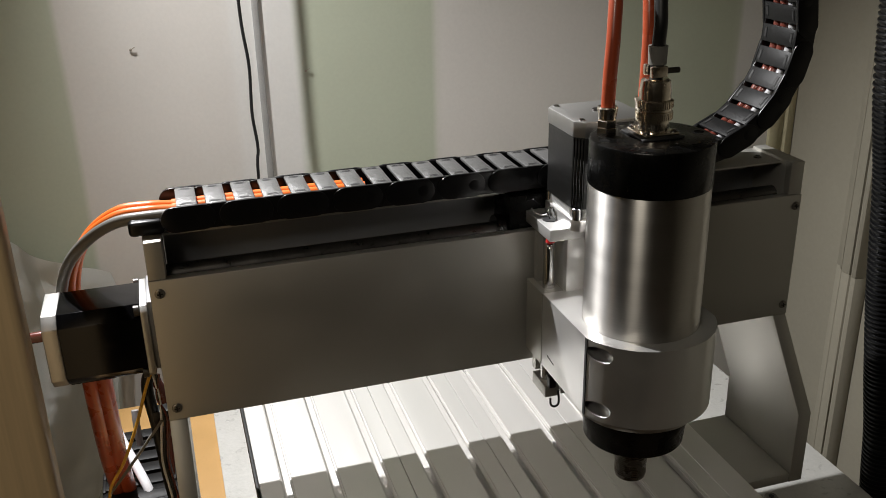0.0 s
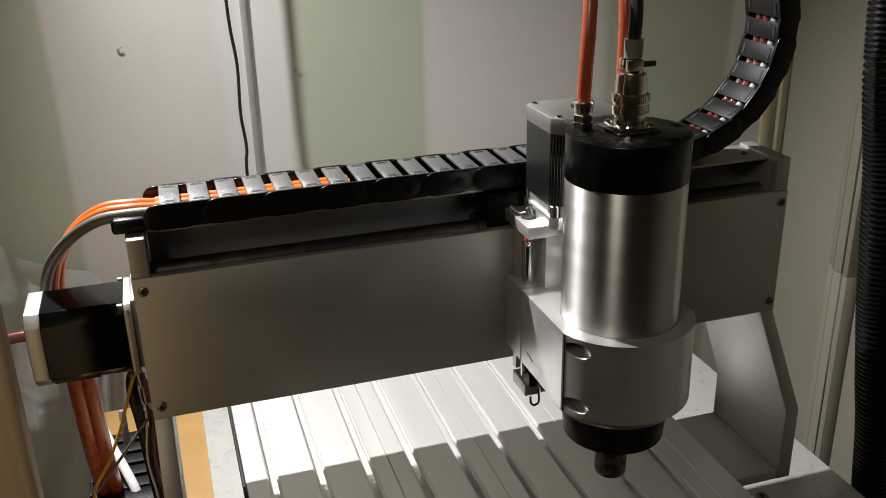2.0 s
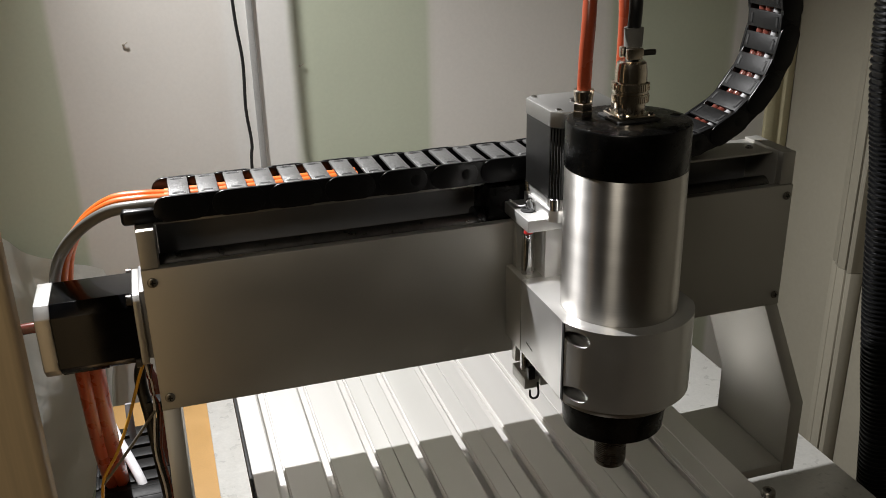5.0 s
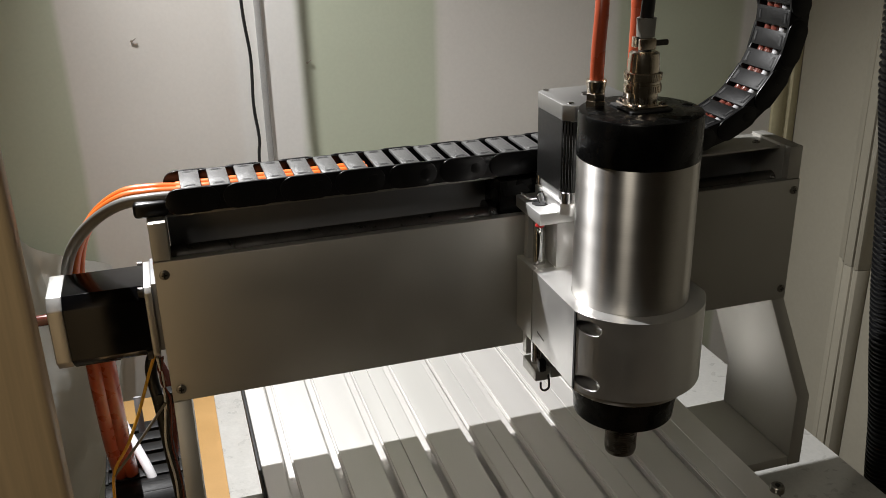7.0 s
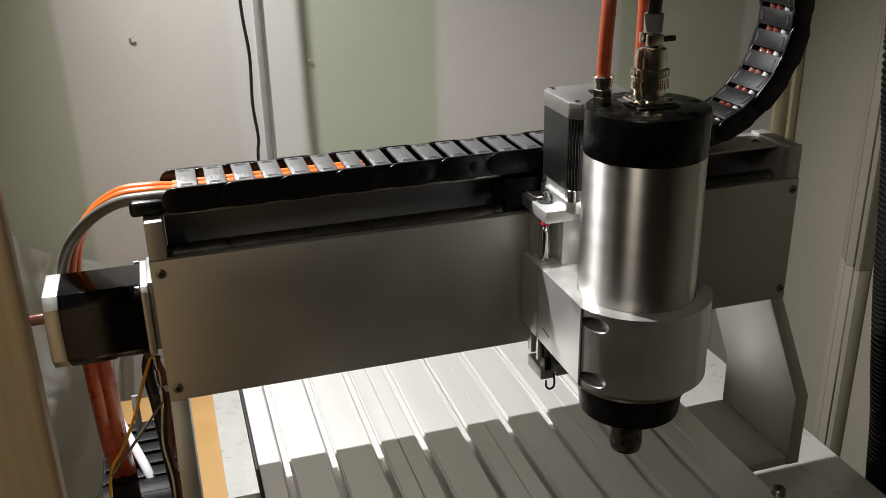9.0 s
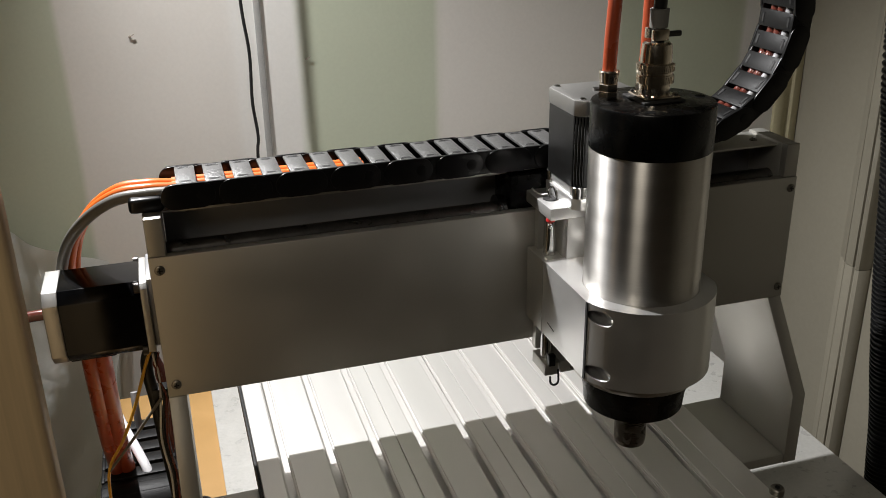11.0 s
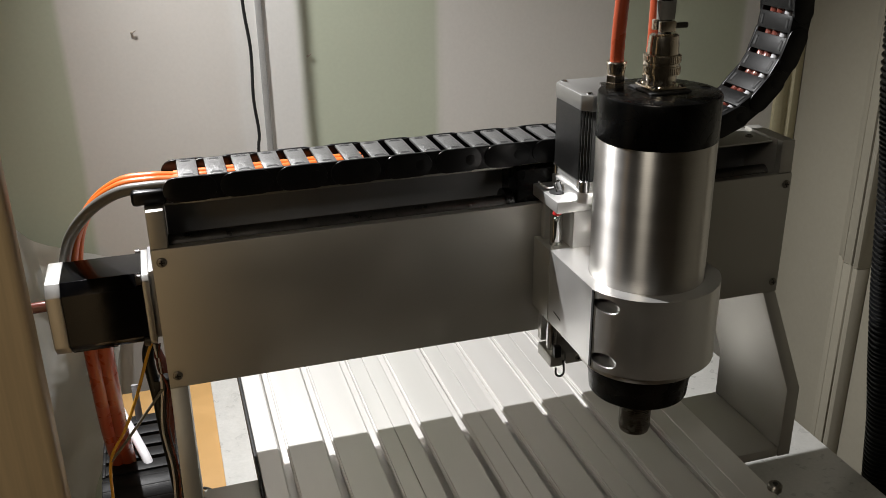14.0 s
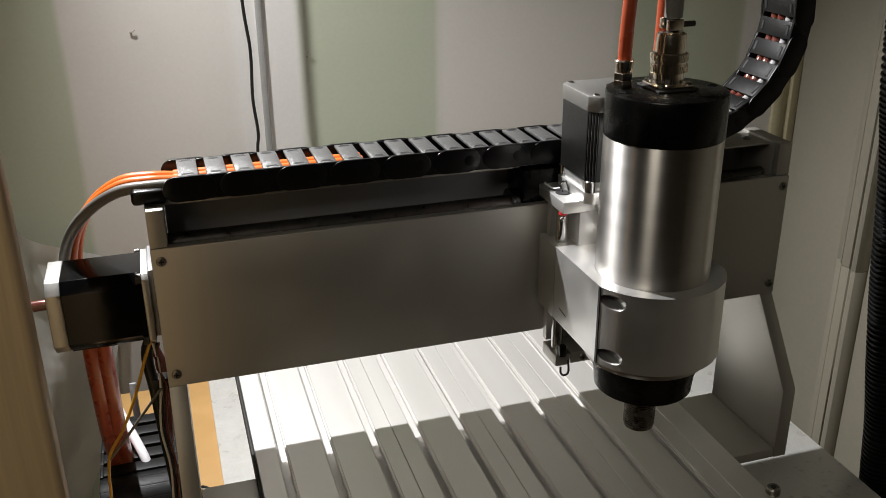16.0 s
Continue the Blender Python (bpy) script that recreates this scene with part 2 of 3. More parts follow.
def tube(points, r, n=12, steps=8, bm=None, ribs=0.0, pitch=0.0):
    """A round cable along a smooth curve; ribs: how far its rings stand proud, one each pitch."""
    line = spline(points, steps) if len(points) > 2 else [Vector(p) for p in points]
    if ribs:
        dense, s = [], 0
        for a, c in zip(line, line[1:]):
            k = max(1, int((c - a).length / (pitch / 4)))
            dense += [a.lerp(c, j / k) for j in range(k)]
        line = dense + [line[-1]]
    b = bmesh.new()
    rings, up = [], None
    for i, p in enumerate(line):
        d = (line[min(i + 1, len(line) - 1)] - line[max(i - 1, 0)]).normalized()
        if up is None:
            up = d.orthogonal().normalized()
        up = (up - d * up.dot(d)).normalized()
        side = d.cross(up)
        rad = r + (ribs * (0, 1, 1, 0)[i % 4] if ribs else 0)
        rings.append([b.verts.new(p + rad * (math.cos(2 * math.pi * k / n) * up + math.sin(2 * math.pi * k / n) * side)) for k in range(n)])
    for q, w in zip(rings, rings[1:]):
        for k in range(n):
            b.faces.new((q[k], q[(k + 1) % n], w[(k + 1) % n], w[k]))
    b.faces.new(rings[0][::-1])
    b.faces.new(rings[-1])
    bmesh.ops.recalc_face_normals(b, faces=b.faces)
    return merge(bm, b)


def cross_screw(parent, at, axis, r=0.0032, mat=None):
    """A pan-head screw with a crossed recess."""
    h = 0.0016
    bm = lathe([(r, 0), (r, h * 0.45), (r * 0.8, h * 0.85), (r * 0.55, h)], at, axis, 20)
    ob = part("screw", bm, mat or SCREW_STEEL, parent, "dark cross-head screw")
    d = {"-y": Vector((0, -1, 0)), "z": Vector((0, 0, 1))}[axis]
    u = Vector((1, 0, 0))
    v = d.cross(u)
    rec = None
    for a, c in ((u, v), (v, u)):
        m = Matrix.Translation(Vector(at) + d * h) @ Matrix((a, c, d)).transposed().to_4x4()
        b = bmesh.new()
        bmesh.ops.create_cube(b, size=1, matrix=m @ Matrix.Diagonal((r * 1.1, r * 0.26, 0.0005, 1)))
        rec = merge(rec, b)
    part("recess", rec, RUBBER, ob)
    return ob


def socket_screw(parent, at, r=0.004, h=0.006, mat=None):
    bm = lathe([(r, 0), (r, h - 0.0006), (r - 0.0006, h), (r * 0.55, h), (r * 0.55, h - 0.003), (0.0003, h - 0.003)], at, "z", 24)
    return part("socket_screw", bm, mat or CHROME, parent, "bright socket-head screw")


# ---- the room ----
YW, XW = 0.547, 0.94
solid("wall_north", box(-1.6, XW + 0.1, YW, YW + 0.1, -0.9, 1.7, 0), WALL, "wall painted in broad white and pale green stripes", kind="structure")
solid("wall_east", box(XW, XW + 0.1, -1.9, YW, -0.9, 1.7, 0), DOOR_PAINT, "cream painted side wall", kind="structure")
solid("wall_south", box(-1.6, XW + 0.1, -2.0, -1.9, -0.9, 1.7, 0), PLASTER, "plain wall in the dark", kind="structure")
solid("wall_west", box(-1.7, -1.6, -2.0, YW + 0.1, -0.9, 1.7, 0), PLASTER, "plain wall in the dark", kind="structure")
solid("floor", box(-1.7, XW + 0.1, -2.0, YW + 0.1, -1.0, -0.9, 0), FLOOR_MAT, "dark wooden floor", kind="structure")
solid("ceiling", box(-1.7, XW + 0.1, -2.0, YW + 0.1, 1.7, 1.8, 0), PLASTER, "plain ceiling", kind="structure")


def casing():
    """A moulded door casing on the side wall."""
    prof = [(0.0, 0.338), (0.012, 0.338), (0.019, 0.3405), (0.022, 0.345), (0.019, 0.3495), (0.009, 0.3505), (0.009, 0.3530), (0.018, 0.3545), (0.020, 0.3680), (0.011, 0.3695),
            (0.011, 0.3720), (0.016, 0.3735), (0.016, 0.3770), (0.008, 0.3790), (0.008, 0.3925), (0.003, 0.3940), (0.0, 0.3960)]
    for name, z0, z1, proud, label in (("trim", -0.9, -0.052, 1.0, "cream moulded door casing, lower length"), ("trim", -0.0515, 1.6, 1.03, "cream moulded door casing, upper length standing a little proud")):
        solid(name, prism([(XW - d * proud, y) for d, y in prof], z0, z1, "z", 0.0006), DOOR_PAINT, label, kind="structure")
    solid("trim", prism([(0.9385, YW), (0.902, YW), (0.902, YW - 0.006), (0.908, YW - 0.009), (0.916, YW - 0.009), (0.918, YW - 0.006), (0.924, YW - 0.006), (0.927, YW - 0.012), (0.9385, YW - 0.012)], -0.9, 1.6, "z", 0.0005),
          material("yellowed_trim_paint", (0.42, 0.38, 0.24), 0.4, 0.0, 0.08, 12, 0.1, 200, 0.06), "narrow yellowed trim in the wall's corner", kind="structure")


casing()

solid("wall_conduit", box(0.1455, 0.1535, YW - 0.003, YW, -0.9, 1.6, 0.0008), material("grey_conduit", (0.33, 0.325, 0.31), 0.5), "narrow grey cable trunking on the striped wall", "trunking")


def wall_cord():
    k, eye = 0.9690, (0.026, 0.482)
    flat = [(0.128, 0.62), (0.130, 0.45), (0.1315, 0.33), (0.136, 0.27), (0.134, 0.21), (0.137, 0.165), (0.134, 0.12), (0.136, -0.1), (0.135, -0.5)]
    pts = [(eye[0] + k * (x - eye[0]), 0.511, eye[1] + k * (z - eye[1])) for x, z in flat]
    solid("hanging_cable", tube(pts, 0.0020, 10, 8), BLACK_CABLE, "thin black cable hanging before the striped wall", "cable")


wall_cord()
NAIL = material("painted_nail", (0.36, 0.32, 0.26), 0.45, 0.2)
for x, z in ((-0.0003, 0.2995), (0.2054, 0.2582)):
    hook = thing("wall_nail", (x, YW, z), "small bent nail in the striped wall", "nail", "nails in the wall")
    part("shank", tube([(x, YW + 0.001, z), (x + 0.001, YW - 0.0016, z + 0.0005), (x + 0.005, YW - 0.0022, z + 0.003)], 0.0006, 8), NAIL, hook)
    part("head", lathe([(0.0004, -0.0008), (0.0016, -0.0005), (0.0014, 0.0005), (0.0003, 0.0008)], (x, YW - 0.001, z), "y", 12), NAIL, hook)

FEET, TABLE = -0.017, -0.100
table = thing("work_table", (0.28, 0.1, -0.9), "light orange particle board table under the machine", "table")
part("tabletop", box(-0.0795, 0.656, -0.095, 0.415, TABLE - 0.024, TABLE - 0.004), BOARD, table)
for x in (-0.06, 0.63):
    for y in (-0.07, 0.39):
        part("leg", box(x - 0.018, x + 0.018, y - 0.018, y + 0.018, -0.9, TABLE - 0.024), BOARD, table)
solid("foam_sheet", box(0.0372, 0.655, -0.092, 0.410, TABLE - 0.004, TABLE, 0.001), FOAM, "white packing foam sheet lying on the table", "foam sheet")

# the wooden post close to the camera
solid("wooden_post", box(-0.19, -0.0522, -0.160, -0.140, -0.9, 1.2, 0.005, 4), POST_WOOD, "pale beech upright post with rounded edges", "post")


# ---- the machine's bed ----
def bed():
    ob = thing("machine_bed", (0.2655, 0.0, TABLE), "slotted aluminium machine bed standing on foam", "machine bed")
    cuts = [0.065, 0.1903, 0.2733, 0.3556, 0.4385, 0.4640]
    slots = [0.0885, 0.1292, 0.1705, 0.2115, 0.2528, 0.2938, 0.3340, 0.3765, 0.4175]
    for a, c in zip(cuts, cuts[1:]):
        a, c = a + 0.0002, c - 0.0002
        top = [(a, FEET), (a, -0.0004), (a + 0.0004, 0)]
        for s in slots:
            if a < s < c:
                left = [(s - 0.0050, 0), (s - 0.0046, -0.0005), (s - 0.0046, -0.0016), (s - 0.0037, -0.0018), (s - 0.0037, -0.0032), (s - 0.0032, -0.0035), (s - 0.0032, -0.0052), (s - 0.0078, -0.0056), (s - 0.0074, -0.0140)]
                top += left + [(2 * s - x, z) for x, z in reversed(left)]
        top += [(c - 0.0004, 0), (c, -0.0004), (c, FEET)]
        part("plank", prism(top, -0.145, 0.40, "y", 0), ALU_BED, ob)
    for x in (0.13, 0.39):
        part("beam", box(x - 0.03, x + 0.03, -0.09, 0.395, TABLE, FEET - 0.0002, 0.001), DARK_ANO, ob)
    part("edge_strip", box(0.0625, 0.0648, -0.145, 0.40, FEET, -0.003, 0.0005), RUBBER, ob, "black strip along the bed's edge")
    bolt = part("bolt", lathe([(0.0036, 0), (0.0036, 0.0110), (0.0060, 0.0112), (0.0060, 0.0160), (0.0050, 0.0172)], (0.4665, -0.0955, FEET + 0.005), "z", 20), SCREW_STEEL, ob, "dark bolt at the bed's edge")
    part("recess", lathe([(0.0024, 0), (0.0024, 0.0003)], (0.4665, -0.0955, FEET + 0.0222), "z", 6), RUBBER, bolt)


bed()

# ---- the gantry ----
GANTRY = []
G = thing("gantry", (0.264, 0.03, FEET), "grey aluminium gantry bridge of a milling machine", "gantry")
GANTRY.append(G)
part("front_plate", box(0.0035, 0.5255, 0.0, 0.008, 0.124, 0.2345), ALU, G, "plain satin front plate")
part("bottom_plate", box(0.0165, 0.5125, 0.0085, 0.1275, 0.126, 0.134), ALU, G)
part("top_plate", box(0.0165, 0.4000, 0.0215, 0.0550, 0.2588, 0.2605, 0.0003), ALU, G)
part("top_plate", box(0.4002, 0.5125, 0.0140, 0.0550, 0.2588, 0.2605, 0.0003), ALU, G)
FOOT = [(0.0085, 0.2626), (0.0085, 0.1238), (0.001, 0.1238), (-0.0485, 0.052), (-0.0485, FEET), (0.053, FEET), (0.053, 0.038), (0.082, 0.080), (0.115, 0.128), (0.115, 0.150), (0.055, 0.200), (0.055, 0.2626)]
part("side_plate", prism(FOOT, 0.0035, 0.0163, "x", 0.0007), ALU, G)
part("side_plate", prism(FOOT, 0.5127, 0.5255, "x", 0.0007), ALU, G)
for x0, x1 in ((0.0040, 0.0157), (0.5128, 0.5252)):
    part("end_block", box(x0, x1, 0.0012, 0.0082, 0.2348, 0.2626, 0.0005), ALU, G)
part("foot_plate", box(0.4665, 0.5125, -0.048, 0.0525, FEET, FEET + 0.009), ALU, G)
part("foot_plate", box(0.0165, 0.0622, -0.048, 0.0525, FEET, FEET + 0.009), ALU, G)
for x in (0.0725, 0.4565):
    part("bearing_carriage", box(x - 0.0115, x + 0.0115, -0.02, 0.045, FEET - 0.03, FEET - 0.0002, 0.001), DARK_ANO, G)
part("rail", lathe([(0.008, 0.0), (0.008, 0.496)], (0.0163, 0.022, 0.2290), "x", 28), DARK_STEEL, G, "round steel rail")
part("rail", lathe([(0.008, 0.0), (0.008, 0.494)], (0.0163, 0.026, 0.148), "x", 28), DARK_STEEL, G, "round steel rail")
part("lead_screw", lathe([(0.0078, 0.0), (0.0078, 0.494)], (0.0163, 0.050, 0.183), "x", 24), DARK_STEEL, G)
part("inner_cover", box(0.0165, 0.5125, 0.050, 0.053, 0.135, 0.2586, 0.0004), DARK_ANO, G, "dark cover behind the rail")
for x in (0.0101, 0.5202):
    for z in (0.1341, 0.225):
        cross_screw(G, (x, 0.0, z), "-y", 0.0036)
cross_screw(G, (0.500, 0.030, 0.2605), "z", 0.0034)
part("bearing_cap", lathe([(0.014, 0.0), (0.014, 0.004), (0.012, 0.006)], (0.5256, 0.040, 0.183), "x", 32), ALU, G)


def octagon(cx, cy, w, ch):
    h = w / 2
    return [(cx - h + ch, cy - h), (cx + h - ch, cy - h), (cx + h, cy - h + ch), (cx + h, cy + h - ch), (cx + h - ch, cy + h), (cx - h + ch, cy + h), (cx - h, cy + h - ch), (cx - h, cy - h + ch)]


def x_motor():
    ob = thing("stepper_motor", (-0.035, 0.0485, 0.155), "black stepper motor with silver end caps on the gantry's end", "motor")
    y, z, w = 0.0470, 0.1800, 0.0564
    part("end_cap", prism(octagon(y, z, w, 0.0082), -0.072, -0.0615, "x", 0.0008), CAST_ALU, ob, "cast silver end cap")
    part("body", prism(octagon(y, z, w - 0.0006, 0.0082), -0.0615, -0.0060, "x", 0.0006), BLACK_PAINT, ob, "glossy black laminated body")
    part("flange", prism(octagon(y, z, w + 0.0004, 0.004), -0.0060, -0.0008, "x", 0.0008), CAST_ALU, ob)
    part("spacer", box(-0.0008, 0.0030, y - 0.024, y + 0.026, z - 0.024, z + 0.030), DARK_ANO, ob)
    for dy in (-0.0235, 0.0235):
        for dz in (-0.0235, 0.0235):
            part("mounting_screw", lathe([(0.004, 0), (0.004, 0.0035), (0.003, 0.004)], (-0.0100, y + dy * 1.06, z + dz * 1.06), "x", 16), DARK_STEEL, ob)
    part("plug", box(-0.062, -0.030, y - 0.010, y + 0.010, z - 0.034, z - 0.0283), BLACK_PLA, ob, "black cable socket")
    GANTRY.append(ob)


x_motor()

# ---- the carriage ----
CARRIAGE = []


def carriage():
    ob = thing("tool_carriage", (0.315, -0.01, 0.105), "milled aluminium carriage on the gantry's rails", "carriage")
    CARRIAGE.append(ob)
    part("upper_plate", box(0.2755, 0.368, -0.0365, 0.012, 0.2385, 0.2478), ALU_EDGE, ob, "milled aluminium top plate")
    part("lower_plate", box(0.2885, 0.366, -0.0350, -0.004, 0.1085, 0.1185), ALU, ob)
    part("switch_bracket", box(0.2748, 0.2868, -0.0362, -0.010, 0.1085, 0.1185), ALU, ob)
    part("back_plate", box(0.2775, 0.366, -0.0095, -0.0025, 0.1185, 0.2385), ALU, ob)
    for x in (0.2815, 0.3615):
        part("guide_rod", lathe([(0.0048, 0), (0.0048, 0.12)], (x, -0.0225, 0.1185), "z", 24), CHROME, ob, "polished guide rod")
    part("nut_block", box(0.2895, 0.354, -0.036, -0.012, 0.150, 0.2385), ALU_EDGE, ob)
    part("bearing_block", box(0.262, 0.372, 0.010, 0.045, 0.212, 0.2600, 0.002), BLACK_ANO, ob, "dark bearing block riding on the rail")
    part("bearing_block", lathe([(0.013, 0), (0.013, 0.006), (0.011, 0.0075)], (0.2545, 0.022, 0.2290), "x", 28), BLACK_ANO, ob)
    part("arm", box(0.282, 0.362, -0.0025, 0.010, 0.2350, 0.2475, 0.0006), ALU, ob)
    nip = part("grease_nipple", lathe([(0.0030, 0), (0.0034, -0.0022), (0.0026, -0.0028)], (0.2785, -0.0300, 0.2385), "z", 16), RED_RUBBER, ob, "red collar under the plate")
    part("spring", lathe([(0.0016, -0.0028), (0.0026, -0.0034), (0.0016, -0.0042), (0.0024, -0.0050), (0.0015, -0.0058), (0.0020, -0.0066), (0.0008, -0.0085)], (0.2785, -0.0300, 0.2385), "z", 16), CHROME, nip, "small bright spring")
    part("hole_rim", lathe([(0.0058, 0), (0.0058, 0.0006), (0.0040, 0.0008)], (0.2845, -0.0150, 0.2478), "z", 24), RUBBER, ob)
    part("clip", tube([(0.2845, -0.0150, 0.2480), (0.2835, -0.013, 0.2540), (0.2862, -0.016, 0.2570), (0.2880, -0.018, 0.2500)], 0.0009, 8), CHROME, ob)
    part("wire", tube([(0.2785, 0.006, 0.2500), (0.2775, 0.000, 0.2505), (0.2800, -0.008, 0.2495), (0.2840, -0.012, 0.2510)], 0.0007, 6), WHITE_CABLE, ob)
    # limit switch wire loop below
    part("wire_loop", tube([(0.2785, -0.038, 0.1085), (0.2790, -0.038, 0.1030), (0.2820, -0.038, 0.1005), (0.2855, -0.038, 0.1030), (0.2850, -0.038, 0.1140)], 0.0009, 8), BLACK_CABLE, ob)
    part("limit_switch", box(0.2765, 0.2820, -0.0400, -0.0350, 0.1185, 0.1280, 0.0006), BLACK_PLA, ob)
    cross_screw(ob, (0.2990, -0.0350, 0.1130), "-y", 0.0026)


carriage()


def z_motor():
    x, y, w = 0.3165, -0.0200, 0.0564
    ob = thing("stepper_motor", (x, y, 0.2478), "upright stepper motor with silver caps on the carriage", "motor")
    CARRIAGE.append(ob)
    part("flange", prism(octagon(x, y, w, 0.005), 0.2480, 0.2570, "z", 0.0008), ALU_EDGE, ob, "cast silver flange")
    part("flange", prism(octagon(x, y, w - 0.004, 0.010), 0.2570, 0.2650, "z", 0.0008), ALU_EDGE, ob)
    part("body", prism(octagon(x, y, w - 0.001, 0.0065), 0.2650, 0.3170, "z", 0.0005), MOTOR_LAM, ob, "dusty black laminated body")
    for k in range(4):
        b = box(-0.0005, 0.0005, -0.0004, 0.0006, 0.2655, 0.3165, 0.0002, 1)
        h = (w - 0.001) / 2
        bmesh.ops.transform(b, matrix=Matrix.Translation((x - h + 0.0008 + 0.0016 * k, y - h + 0.0057 - 0.0016 * k, 0)) @ Matrix.Rotation(radians(-45), 4, "Z"), verts=b.verts)
        part("fin", b, BLACK_PAINT, ob)
    part("end_cap", prism(octagon(x, y, w, 0.0065), 0.3170, 0.3285, "z", 0.0010), CAST_ALU, ob, "cast silver end cap")
    part("shaft_end", lathe([(0.0033, 0), (0.0033, 0.0015)], (x, y, 0.3285), "z", 20), DARK_STEEL, ob)
    for dx in (-0.0236, 0.0236):
        for dy in (-0.0236, 0.0236):
            socket_screw(ob, (x + dx, y + dy, 0.2571), 0.0040, 0.0085)
            part("cap_screw", lathe([(0.0022, 0), (0.0022, 0.0008), (0.0012, 0.0012)], (x + dx * 0.92, y + dy * 0.92, 0.3285), "z", 14), CHROME, ob)


z_motor()

# ---- the clamp and the spindle ----
SLIDE = []
AX, AY = 0.3215, -0.0910


def clamp():
    ob = thing("spindle_clamp", (AX, -0.05, 0.144), "cast aluminium clamp holding the spindle", "clamp")
    SLIDE.append(ob)
    r, x0, x1 = 0.0520, 0.2722, 0.3708
    a0 = math.acos((AX - x0) / r)
    out = [(x0, -0.0335)]
    for i in range(41):
        a = math.pi + a0 + (math.pi - 2 * a0) * i / 40
        out.append((AX + r * math.cos(a), AY + r * math.sin(a)))
    out += [(x1, -0.0335)]
    inner = [(AX + 0.0407 * math.cos(a), AY + 0.0407 * math.sin(a)) for a in [2 * math.pi * k / 64 for k in range(64)]]
    b = bmesh.new()
    for z in (0.1440, 0.2035):
        ov = [b.verts.new((*p, z)) for p in out]
        iv = [b.verts.new((*p, z)) for p in inner]
        es = [b.edges.new((v[i], v[(i + 1) % len(v)])) for v in (ov, iv) for i in range(len(v))]
        bmesh.ops.triangle_fill(b, edges=es, use_beauty=True)
        if z < 0.15:
            lo, li = ov, iv
    for a, c in ((lo, ov), (li, iv)):
        for i in range(len(a)):
            b.faces.new((a[i], a[(i + 1) % len(a)], c[(i + 1) % len(a)], c[i]))
    bmesh.ops.recalc_face_normals(b, faces=b.faces)
    body = part("body", b, ALU_EDGE, ob)
    part("slide_block", box(0.2715, 0.2770, -0.0333, -0.0030, 0.1440, 0.2035, bm=box(0.2768, 0.3715, -0.0333, -0.0105, 0.1442, 0.2033)), ALU, ob)
    mark = bmesh.new()
    bmesh.ops.create_cube(mark, size=1, matrix=Matrix.Translation((0.2722, -0.0500, 0.1560)) @ Matrix.Rotation(radians(8), 4, "X") @ Matrix.Diagonal((0.0004, 0.0120, 0.0011, 1)))
    part("engraved_line", mark, DARK_STEEL, ob)
    # black strip paints the shading where the flat side turns into the round
    part("edge_shade", box(0.27195, 0.27275, -0.1090, -0.1064, 0.1442, 0.2033, 0), RUBBER, ob, "dark strip standing in for shading at the clamp's rounded edge")
    # counterbored clamp screws in the rounded front
    cut = None
    for z in (0.1950, 0.1530):
        cut = lathe([(0.0054, 0), (0.0054, 0.06)], (0.2778, -0.080, z), "-y", 24, cut)
        part("clamp_screw", lathe([(0.0040, 0), (0.0040, 0.004), (0.0022, 0.004), (0.0022, 0.002), (0.0002, 0.002)], (0.2778, -0.0805, z), "-y", 20), DARK_STEEL, ob, "dark socket screw deep in its bore")
    bmesh.ops.translate(cut, verts=cut.verts, vec=-BASE[ob])
    me = finish(cut, "bore", RUBBER)
    tool = bpy.data.objects.new("bore", me)
    tool.location = ob.location
    scene.collection.objects.link(tool)
    md = body.modifiers.new("bores", "BOOLEAN")
    md.operation, md.object, md.solver = "DIFFERENCE", tool, "EXACT"
    bpy.context.view_layer.update()
    done = bpy.data.meshes.new_from_object(body.evaluated_get(bpy.context.evaluated_depsgraph_get()))
    body.modifiers.clear()
    b = bmesh.new()
    b.from_mesh(done)
    bmesh.ops.triangulate(b, faces=[f for f in b.faces if len(f.verts) > 4])
    body.data = finish(b, "body", ALU_EDGE, angle=11)
    bpy.data.objects.remove(tool)


clamp()


